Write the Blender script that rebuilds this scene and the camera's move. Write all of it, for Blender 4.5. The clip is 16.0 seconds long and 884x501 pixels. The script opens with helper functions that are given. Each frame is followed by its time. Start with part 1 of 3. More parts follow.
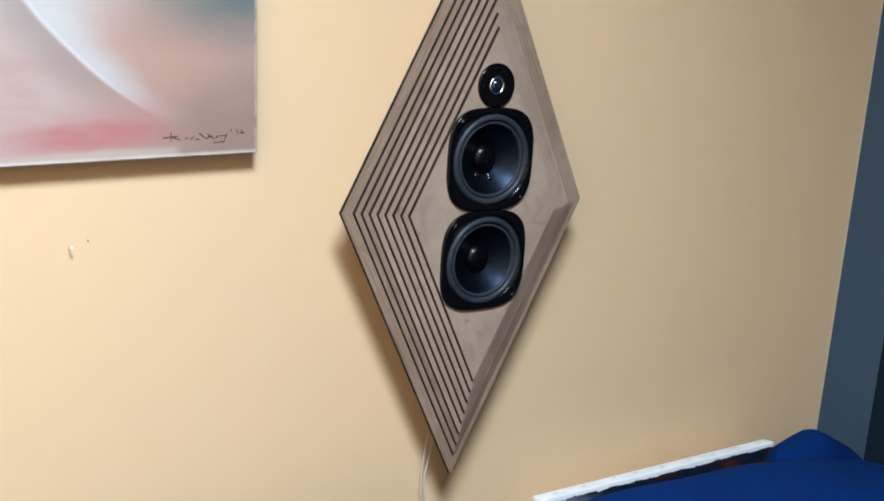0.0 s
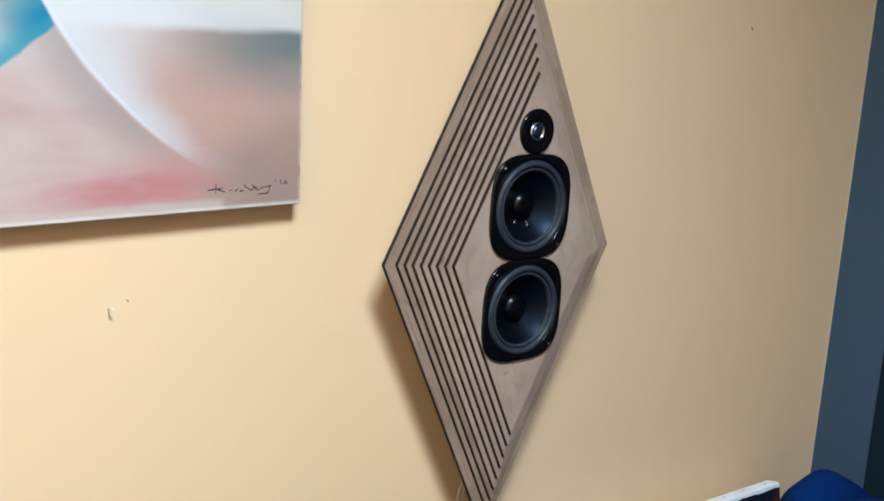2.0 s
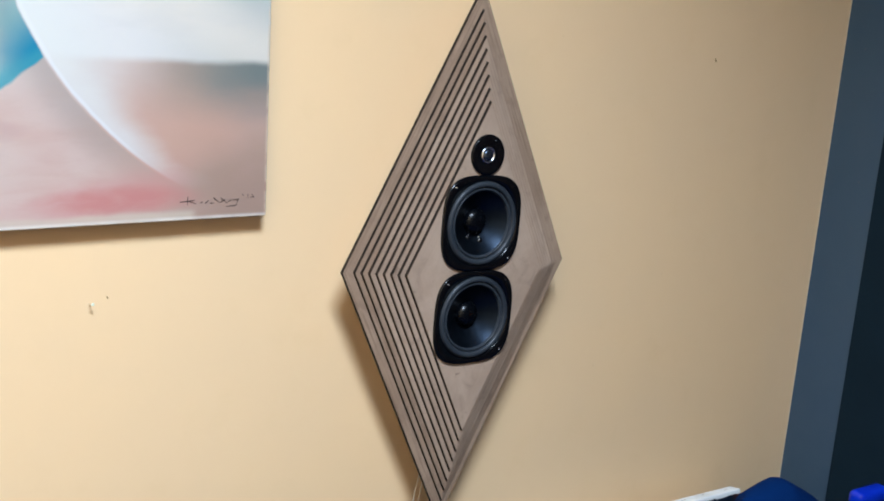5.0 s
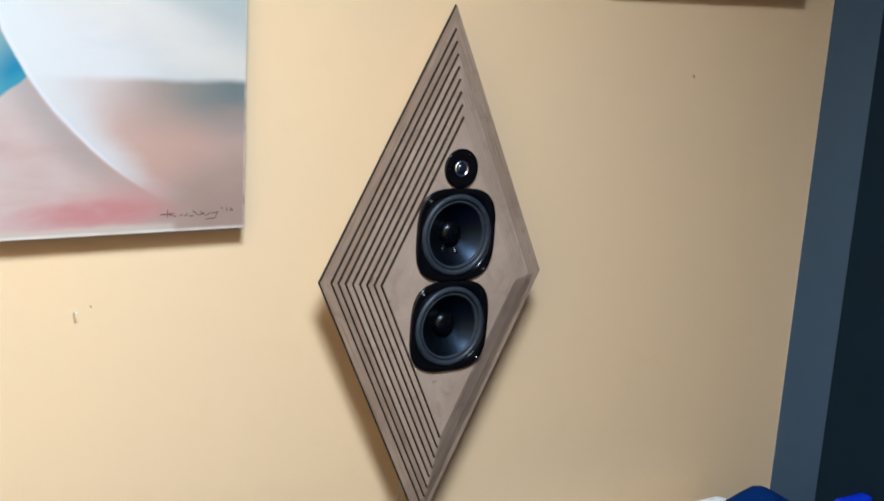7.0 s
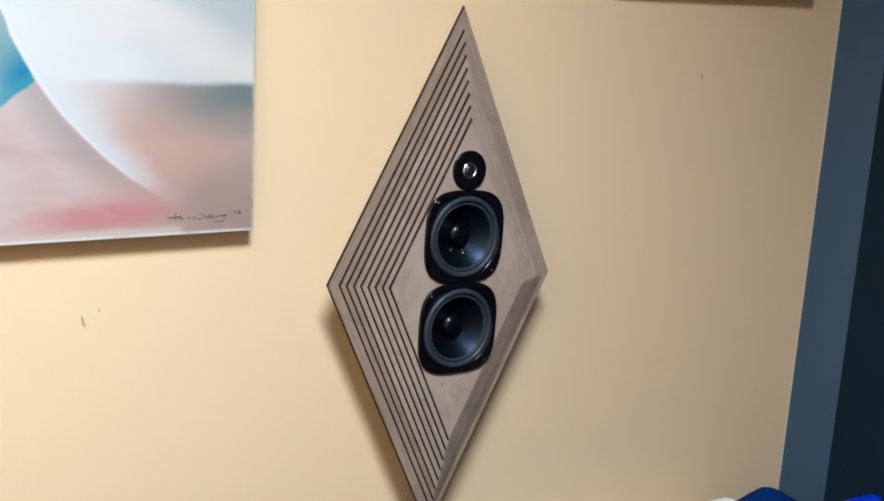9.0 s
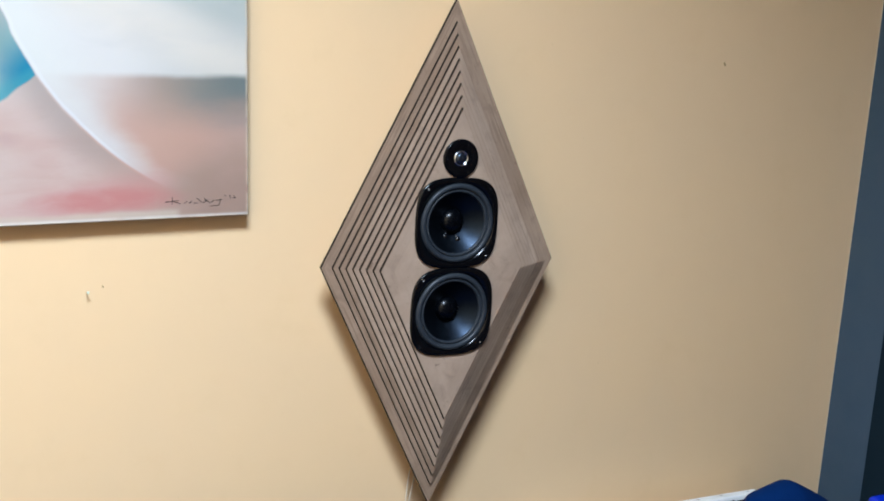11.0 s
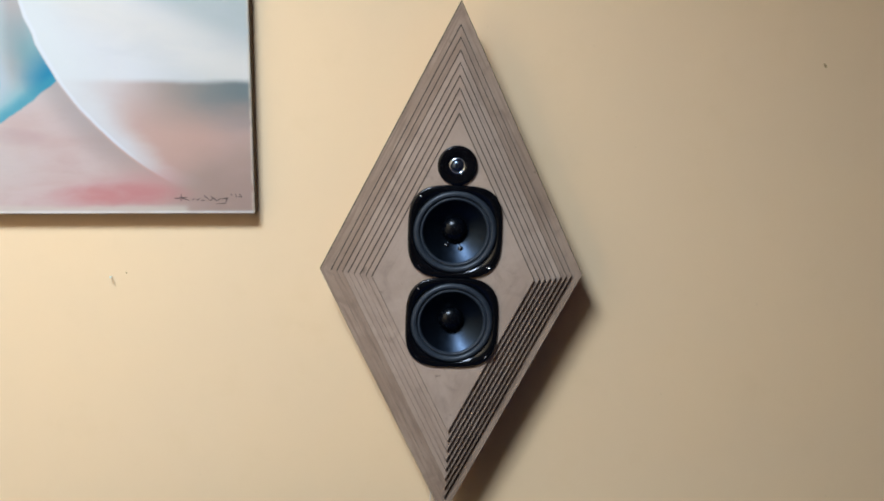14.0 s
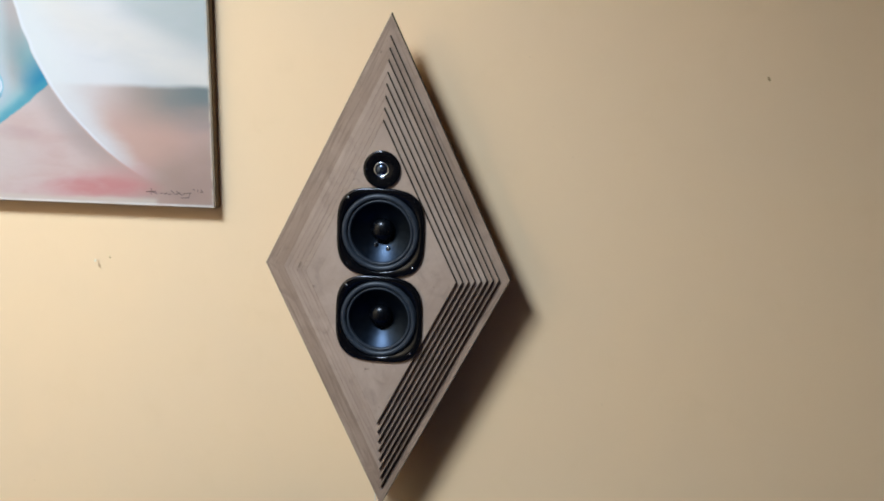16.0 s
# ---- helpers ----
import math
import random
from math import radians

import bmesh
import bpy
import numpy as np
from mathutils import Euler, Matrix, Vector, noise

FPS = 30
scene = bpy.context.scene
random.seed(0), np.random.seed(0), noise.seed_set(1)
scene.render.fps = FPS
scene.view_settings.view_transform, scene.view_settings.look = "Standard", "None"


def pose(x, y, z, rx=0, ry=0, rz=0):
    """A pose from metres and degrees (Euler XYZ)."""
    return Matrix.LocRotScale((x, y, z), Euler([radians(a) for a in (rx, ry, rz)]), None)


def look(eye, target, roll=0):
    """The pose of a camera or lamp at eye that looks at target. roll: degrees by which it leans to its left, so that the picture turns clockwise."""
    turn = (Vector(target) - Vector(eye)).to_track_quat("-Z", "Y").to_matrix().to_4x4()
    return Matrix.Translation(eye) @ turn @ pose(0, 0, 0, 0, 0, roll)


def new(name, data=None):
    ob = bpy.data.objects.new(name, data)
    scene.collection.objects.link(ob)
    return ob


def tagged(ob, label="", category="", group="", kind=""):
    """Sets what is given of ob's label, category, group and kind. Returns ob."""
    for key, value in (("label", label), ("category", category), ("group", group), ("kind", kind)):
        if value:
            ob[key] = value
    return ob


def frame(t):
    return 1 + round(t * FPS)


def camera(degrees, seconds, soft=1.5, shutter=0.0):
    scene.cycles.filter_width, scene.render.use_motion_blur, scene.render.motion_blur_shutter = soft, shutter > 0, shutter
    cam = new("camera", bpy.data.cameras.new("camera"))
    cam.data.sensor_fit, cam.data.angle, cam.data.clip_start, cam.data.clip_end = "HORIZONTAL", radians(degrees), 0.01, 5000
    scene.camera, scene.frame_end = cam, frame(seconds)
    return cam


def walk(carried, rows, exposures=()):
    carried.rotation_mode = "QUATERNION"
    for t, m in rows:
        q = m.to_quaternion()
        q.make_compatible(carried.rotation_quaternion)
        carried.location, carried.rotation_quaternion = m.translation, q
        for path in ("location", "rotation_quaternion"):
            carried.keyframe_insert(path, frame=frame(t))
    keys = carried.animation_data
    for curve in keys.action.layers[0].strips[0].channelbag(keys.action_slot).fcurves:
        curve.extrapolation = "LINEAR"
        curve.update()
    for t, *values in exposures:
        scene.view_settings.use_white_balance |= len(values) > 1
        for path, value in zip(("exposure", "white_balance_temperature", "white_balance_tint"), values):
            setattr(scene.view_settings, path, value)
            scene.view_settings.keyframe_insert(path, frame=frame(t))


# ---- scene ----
cam = camera(44.21, 16.0, soft=1.8)
# seconds, eye x y z in metres, yaw (to the left of +y), pitch (up), roll in degrees
ROWS = [
    (0, -1.0619, -1.5695, 1.5642, -34.204, -13.579, 3.802),
    (0.2, -1.0877, -1.5204, 1.5645, -36.286, -13.770, 3.645),
    (0.5, -1.1266, -1.4531, 1.5643, -38.918, -12.986, 3.616),
    (0.7, -1.1556, -1.4218, 1.5619, -39.620, -11.198, 4.517),
    (1, -1.1922, -1.3903, 1.5592, -40.338, -10.306, 5.462),
    (1.2, -1.1987, -1.3800, 1.5635, -40.229, -10.429, 5.511),
    (1.5, -1.1982, -1.3765, 1.5701, -40.160, -10.761, 5.035),
    (1.7, -1.2017, -1.3780, 1.5660, -40.185, -11.056, 4.405),
    (2, -1.2090, -1.3891, 1.5586, -39.327, -11.301, 3.846),
    (2.2, -1.2175, -1.4054, 1.5613, -38.618, -11.360, 3.524),
    (2.5, -1.2294, -1.4354, 1.5706, -38.024, -11.664, 3.463),
    (2.7, -1.2311, -1.4521, 1.5790, -37.800, -11.156, 3.781),
    (3, -1.2291, -1.4777, 1.5908, -38.298, -10.895, 4.172),
    (3.2, -1.2277, -1.4978, 1.5920, -38.015, -10.666, 3.915),
    (3.5, -1.2226, -1.5307, 1.5926, -37.349, -11.137, 3.948),
    (3.7, -1.2142, -1.5569, 1.6003, -36.957, -11.003, 3.955),
    (4, -1.2010, -1.5900, 1.6112, -36.563, -10.925, 4.076),
    (4.2, -1.1958, -1.6011, 1.6125, -36.655, -11.092, 4.475),
    (6.3, -1.1463, -1.6895, 1.6163, -34.794, -11.005, 4.796),
    (6.5, -1.1430, -1.7030, 1.6148, -34.532, -10.490, 4.616),
    (6.7, -1.1390, -1.7166, 1.6135, -34.781, -10.189, 4.535),
    (7, -1.1348, -1.7368, 1.6111, -34.582, -10.075, 4.224),
    (7.2, -1.1334, -1.7423, 1.6114, -34.748, -10.240, 4.350),
    (7.5, -1.1333, -1.7419, 1.6143, -34.912, -10.359, 3.981),
    (7.7, -1.1353, -1.7332, 1.6192, -35.137, -10.668, 4.026),
    (8, -1.1382, -1.7189, 1.6286, -35.437, -10.963, 4.240),
    (8.2, -1.1360, -1.7204, 1.6368, -35.388, -11.002, 4.370),
    (8.5, -1.1321, -1.7275, 1.6442, -34.689, -11.026, 4.188),
    (8.7, -1.1392, -1.7254, 1.6335, -34.598, -10.409, 4.127),
    (9, -1.1371, -1.7293, 1.6165, -34.314, -10.176, 4.032),
    (9.2, -1.1142, -1.7447, 1.6173, -33.201, -10.729, 4.014),
    (11.3, -0.8178, -1.9333, 1.6476, -23.059, -11.387, 2.973),
    (11.5, -0.7238, -1.9243, 1.6338, -19.731, -11.293, 2.781),
    (11.7, -0.6610, -1.8910, 1.6400, -17.318, -11.652, 2.985),
    (12, -0.5795, -1.8497, 1.6551, -16.152, -12.620, 3.199),
    (12.2, -0.5305, -1.8539, 1.6641, -15.088, -12.377, 2.955),
    (12.5, -0.4630, -1.8911, 1.6776, -13.606, -12.599, 2.634),
    (12.7, -0.4188, -1.9380, 1.6878, -11.967, -12.582, 2.888),
    (13, -0.3545, -2.0162, 1.6988, -10.054, -12.722, 3.293),
    (13.2, -0.3136, -2.0495, 1.6955, -9.521, -13.214, 3.727),
    (13.5, -0.2506, -2.0803, 1.6861, -7.822, -12.366, 3.340),
    (13.7, -0.2053, -2.0864, 1.6856, -6.290, -12.234, 2.743),
    (14, -0.1268, -2.0763, 1.6863, -3.181, -12.422, 1.992),
    (14.2, -0.0555, -2.0517, 1.6834, -0.738, -12.589, 2.612),
    (14.5, 0.0550, -2.0142, 1.6797, 1.974, -12.779, 2.733),
    (14.7, 0.1079, -2.0142, 1.6832, 3.591, -12.936, 2.637),
    (15, 0.1796, -2.0352, 1.6886, 5.157, -12.715, 2.104),
    (15.2, 0.2368, -2.0627, 1.6828, 6.737, -12.119, 1.801),
    (15.5, 0.3264, -2.1071, 1.6758, 8.455, -12.135, 2.580),
    (15.7, 0.3846, -2.1195, 1.6862, 9.432, -11.858, 2.417),
    (16, 0.4716, -2.1291, 1.7102, 9.803, -12.359, 1.958),
]


def held(x, y, z, yaw, pitch, roll):
    """The pose of a camera that looks yaw degrees left of +y, pitch degrees up, and rolls."""
    a, b = radians(yaw), radians(pitch)
    ahead = Vector((-math.sin(a) * math.cos(b), math.cos(a) * math.cos(b), math.sin(b)))
    eye = Vector((x, y, z))
    return look(eye, eye + ahead, roll)


EXPOSURES = [(0.0, 0.23), (1.0, 0.17), (2.5, 0.22), (7.5, 0.19), (9.0, 0.23), (11.5, 0.20), (12.0, 0.11), (12.5, 0.07), (16.0, 0.10)]
walk(cam, [(t, held(*rest)) for t, *rest in ROWS], EXPOSURES)

# ---- light: one round ceiling lamp near the cream corner wall ----
LAMP = (-1.02, -1.85, 3.285)
world = bpy.data.worlds.new("world")
scene.world = world
world.use_nodes = True
sky = world.node_tree.nodes.new("ShaderNodeTexSky")
sky.sky_type, sky.sun_disc = "NISHITA", False
sky.sun_elevation, sky.sun_rotation = radians(35), radians(200)
world.node_tree.links.new(sky.outputs[0], world.node_tree.nodes["Background"].inputs[0])
world.node_tree.nodes["Background"].inputs[1].default_value = 0.05

bulb = bpy.data.lights.new("ceiling_lamp_light", "AREA")
bulb.shape, bulb.size, bulb.energy, bulb.color = "DISK", 0.86, 168.0, (0.812, 1.0, 1.255)
ob = new("ceiling_lamp_light", bulb)
bulb.spread = radians(149)
ob.matrix_world = look(Vector(LAMP) - Vector((0, 0, 0.012)), Vector(LAMP) + Vector((-0.05, -0.1, -1.0)))


# ---- materials ----
def lin(r, g, b):
    """A colour from 0..255 to scene values."""
    f = lambda c: (c / 255 / 12.92) if c <= 10 else ((c / 255 + 0.055) / 1.055) ** 2.4
    return (f(r), f(g), f(b), 1.0)


class Graph:
    """Short hands for node trees."""

    def __init__(self, name):
        self.mat = bpy.data.materials.new(name)
        self.mat.use_nodes = True
        self.tree = self.mat.node_tree
        self.bsdf = self.tree.nodes["Principled BSDF"]

    def put(self, socket, value):
        if isinstance(value, bpy.types.NodeSocket):
            self.tree.links.new(value, socket)
        else:
            socket.default_value = value

    def math(self, op, a, b=0.0, c=0.0):
        n = self.tree.nodes.new("ShaderNodeMath")
        n.operation = op
        for s, v in zip(n.inputs, (a, b, c)):
            self.put(s, v)
        return n.outputs[0]

    def ramp(self, value, low, high, to_low=0.0, to_high=1.0):
        """A smooth step of value between low and high (either way round)."""
        n = self.tree.nodes.new("ShaderNodeMapRange")
        n.interpolation_type = "SMOOTHSTEP"
        if low > high:
            low, high, to_low, to_high = high, low, to_high, to_low
        for s, v in zip(n.inputs, (value, low, high, to_low, to_high)):
            self.put(s, v)
        return n.outputs[0]

    def mix(self, factor, a, b, blend="MIX"):
        n = self.tree.nodes.new("ShaderNodeMix")
        n.data_type, n.blend_type = "RGBA", blend
        self.put(n.inputs[0], factor)
        self.put(n.inputs[6], a)
        self.put(n.inputs[7], b)
        return n.outputs[2]

    def coords(self):
        return self.tree.nodes.new("ShaderNodeTexCoord").outputs["Object"]

    def scaled(self, vector, scale, turn=(0, 0, 0)):
        n = self.tree.nodes.new("ShaderNodeMapping")
        self.put(n.inputs[0], vector)
        n.inputs["Rotation"].default_value = turn
        n.inputs["Scale"].default_value = scale
        return n.outputs[0]

    def noise(self, vector, scale, detail=4.0, rough=0.55, distort=0.0):
        n = self.tree.nodes.new("ShaderNodeTexNoise")
        self.put(n.inputs["Vector"], vector)
        for k, v in (("Scale", scale), ("Detail", detail), ("Roughness", rough), ("Distortion", distort)):
            n.inputs[k].default_value = v
        return n.outputs[0]

    def xyz(self, vector):
        n = self.tree.nodes.new("ShaderNodeSeparateXYZ")
        self.put(n.inputs[0], vector)
        return n.outputs

    def random(self):
        return self.tree.nodes.new("ShaderNodeObjectInfo").outputs["Random"]

    def bump(self, height, strength=0.2, distance=0.001):
        n = self.tree.nodes.new("ShaderNodeBump")
        n.inputs["Strength"].default_value = strength
        n.inputs["Distance"].default_value = distance
        self.put(n.inputs["Height"], height)
        self.put(self.bsdf.inputs["Normal"], n.outputs[0])

    def done(self, colour, rough=0.6, metal=0.0, spec=0.5):
        self.put(self.bsdf.inputs["Base Color"], colour)
        self.put(self.bsdf.inputs["Roughness"], rough)
        self.put(self.bsdf.inputs["Metallic"], metal)
        self.bsdf.inputs["Specular IOR Level"].default_value = spec
        return self.mat


def plain(name, a, b, scale=30.0, rough=0.5, metal=0.0, bump=0.1, spec=0.5, fine=400.0):
    """A surface that wanders between two colours, with fine relief."""
    g = Graph(name)
    p = g.coords()
    big, small = g.noise(p, scale), g.noise(p, fine, 2.0)
    f = g.math("ADD", g.math("MULTIPLY", big, 0.75), g.math("MULTIPLY", small, 0.25))
    g.bump(small, bump)
    return g.done(g.mix(g.ramp(f, 0.35, 0.65), a, b), g.ramp(big, 0.2, 0.8, rough * 0.88, rough * 1.12), metal, spec)


def wall_paint(name, a, b, c):
    """Rolled emulsion paint: broad cloudy tone, faint roller stipple and a few scuffs."""
    g = Graph(name)
    p = g.coords()
    cloud = g.noise(p, 1.7, 5.0, 0.6)
    patch = g.noise(p, 9.0, 4.0, 0.6)
    stipple = g.noise(p, 260.0, 3.0, 0.6)
    col = g.mix(g.ramp(cloud, 0.3, 0.7), a, b)
    col = g.mix(g.ramp(patch, 0.52, 0.8, 0.0, 0.4), col, c)
    speck = g.ramp(g.noise(p, 55.0, 2.0, 0.5), 0.74, 0.8, 0.0, 0.12)
    col = g.mix(speck, col, lin(150, 120, 90))
    g.bump(g.math("ADD", stipple, g.math("MULTIPLY", patch, 1.5)), 0.12, 0.0012)
    return g.done(col, g.ramp(patch, 0.3, 0.7, 0.50, 0.60), 0.0, 0.5)


WALL = wall_paint("cream_wall_paint", (0.825, 0.578, 0.328, 1), (0.795, 0.566, 0.332, 1), (0.765, 0.530, 0.290, 1))
NAVY_WALL = wall_paint("navy_wall_paint", (0.031, 0.069, 0.120, 1), (0.034, 0.072, 0.115, 1), (0.028, 0.063, 0.108, 1))
# for walls out of view: dark so that they return little light
UNSEEN_WALL = wall_paint("unseen_wall_dark_brown", (0.055, 0.026, 0.011, 1), (0.048, 0.023, 0.010, 1), (0.042, 0.019, 0.008, 1))
DOOR = plain("dark_door_paint", (0.0035, 0.0125, 0.021, 1), (0.005, 0.0155, 0.025, 1), 6.0, 0.75, 0, 0.08, 0.12)
CAULK = plain("edge_paint", (0.80, 0.63, 0.44, 1), (0.76, 0.58, 0.4, 1), 40.0, 0.6)
# unseen ceiling: dark brown chosen only to keep bounce out of the shadows
CEILING = plain("unseen_ceiling_dark", (0.052, 0.030, 0.015, 1), (0.040, 0.023, 0.012, 1), 3.0, 0.6)
LAMP_WHITE = plain("lamp_enamel", (0.80, 0.80, 0.78, 1), (0.74, 0.74, 0.72, 1), 30.0, 0.35)
# unseen floor, darkened to weaken its bounce
FLOOR = plain("unseen_floor_dark", (0.024, 0.013, 0.007, 1), (0.034, 0.018, 0.010, 1), 5.0, 0.4)
STEEL = plain("steel", (0.55, 0.55, 0.56, 1), (0.68, 0.68, 0.70, 1), 120.0, 0.25, 1.0)
CHROME = plain("chrome", (0.85, 0.86, 0.88, 1), (0.75, 0.77, 0.8, 1), 60.0, 0.22, 1.0, 0.02)
HOLE = plain("hole_dust", (0.50, 0.31, 0.15, 1), (0.38, 0.23, 0.11, 1), 200.0, 0.9)
FLANGE = plain("gloss_black_plastic", (0.0015, 0.0018, 0.0026, 1), (0.0022, 0.0026, 0.0036, 1), 60.0, 0.16, 0, 0.03, 0.3)
RUBBER = plain("rubber_surround", (0.021, 0.026, 0.033, 1), (0.027, 0.033, 0.040, 1), 80.0, 0.40, 0, 0.06, 0.3)
CONE = plain("coated_cone", (0.0135, 0.0200, 0.0300, 1), (0.0165, 0.0240, 0.0350, 1), 90.0, 0.38, 0.95, 0.05, 0.5)
CAP = plain("dust_cap_plastic", (0.0008, 0.0012, 0.002, 1), (0.0012, 0.0018, 0.003, 1), 90.0, 0.27, 0, 0.02, 0.22)
DOME = plain("tweeter_dome_foil", (0.06, 0.08, 0.11, 1), (0.08, 0.10, 0.14, 1), 90.0, 0.22, 0.9, 0.03)
GLUE = plain("lead_glue", (0.003, 0.003, 0.004, 1), (0.005, 0.005, 0.006, 1), 90.0, 0.25)
GESSO = plain("white_primed_canvas", (0.82, 0.82, 0.80, 1), (0.72, 0.71, 0.67, 1), 25.0, 0.75, 0, 0.4, 0.3, 900.0)
FRAME_WOOD = plain("red_brown_wood", (0.10, 0.030, 0.010, 1), (0.14, 0.045, 0.016, 1), 18.0, 0.4)
LATH = plain("worn_gilt_brown_wood", (0.115, 0.058, 0.018, 1), (0.20, 0.115, 0.045, 1), 45.0, 0.42, 0, 0.2, 0.4)
WIRE = plain("clear_wire_sheath", (0.75, 0.68, 0.58, 1), (0.66, 0.58, 0.48, 1), 60.0, 0.3)
BLUE_PLASTIC = plain("blue_gloss_plastic", (0.002, 0.020, 0.42, 1), (0.003, 0.035, 0.55, 1), 14.0, 0.14, 0, 0.05, 0.5)
LABEL = plain("paper_label", (0.72, 0.74, 0.66, 1), (0.62, 0.68, 0.5, 1), 60.0, 0.5)
INK = plain("signature_ink", (0.06, 0.04, 0.035, 1), (0.09, 0.06, 0.05, 1), 200.0, 0.6)


def veneer(name, tone, streak):
    """Grey-brown sanded wood sheet: long faint grain, cloudy tone, dark knots and flecks; each sheet differs a little."""
    g = Graph(name)
    p = g.coords()
    r = g.random()
    x, _, z = g.xyz(p)
    strip = g.tree.nodes.new("ShaderNodeCombineXYZ")  # grain that follows the four sides, mitred at the corners
    g.put(strip.inputs[0], g.math("MULTIPLY", g.math("MULTIPLY_ADD", g.math("ABSOLUTE", z), 0.4965, g.math("ABSOLUTE", x)), 165.0))
    g.put(strip.inputs[1], g.math("MULTIPLY_ADD", g.math("SIGN", x), 3.0, g.math("MULTIPLY", r, 40.0)))
    g.put(strip.inputs[2], g.math("MULTIPLY", z, 9.0))
    grain = g.noise(strip.outputs[0], 1.0, 4.0, 0.6, 0.3)
    cloud = g.noise(p, 8.0, 6.0, 0.65, 0.5)
    smudge = g.noise(p, 21.0, 4.0, 0.6, 0.9)
    col = g.mix(g.ramp(cloud, 0.3, 0.7), (0.300, 0.226, 0.176, 1), (0.400, 0.312, 0.250, 1))
    col = g.mix(g.ramp(grain, 0.45, 0.66, 0.0, streak), col, (0.170, 0.120, 0.090, 1))
    col = g.mix(g.math("MULTIPLY", r, 0.40), col, (0.265, 0.196, 0.160, 1))
    col = g.mix(g.ramp(smudge, 0.52, 0.72, 0.0, 0.55), col, (0.215, 0.160, 0.128, 1))
    fleck = g.ramp(g.noise(p, 52.0, 3.0, 0.6, 0.2), 0.66, 0.78, 0.0, 0.65)
    col = g.mix(fleck, col, (0.11, 0.078, 0.058, 1))
    col = g.mix(1.0, col, tone, "MULTIPLY")
    g.bump(g.math("ADD", grain, g.noise(p, 500.0, 2.0)), 0.15, 0.0006)
    return g.done(col, g.ramp(cloud, 0.3, 0.7, 0.5, 0.64), 0.0, 0.35)


def charred():
    """Edge browned to near black by the laser that cut it."""
    g = Graph("laser_burnt_edge")
    p = g.coords()
    soot = g.noise(p, 70.0, 4.0, 0.6)
    col = g.mix(g.ramp(soot, 0.3, 0.75), (0.009, 0.0058, 0.004, 1), (0.032, 0.020, 0.0135, 1))
    g.bump(g.noise(p, 700.0, 2.0), 0.2, 0.0005)
    return g.done(col, 0.7, 0.0, 0.25)


def fabric():
    """Royal blue woven upholstery."""
    g = Graph("royal_blue_cloth")
    p = g.coords()
    weave = g.noise(p, 900.0, 2.0)
    fold = g.noise(p, 7.0, 4.0, 0.55)
    col = g.mix(g.ramp(fold, 0.3, 0.7), (0.0003, 0.0160, 0.080, 1), (0.0004, 0.0200, 0.098, 1))
    col = g.mix(g.ramp(weave, 0.4, 0.7, 0.0, 0.3), col, (0.0005, 0.0095, 0.050, 1))
    g.bump(g.math("ADD", weave, g.math("MULTIPLY", fold, 3.0)), 0.25, 0.001)
    return g.done(col, 0.9, 0.0, 0.06)


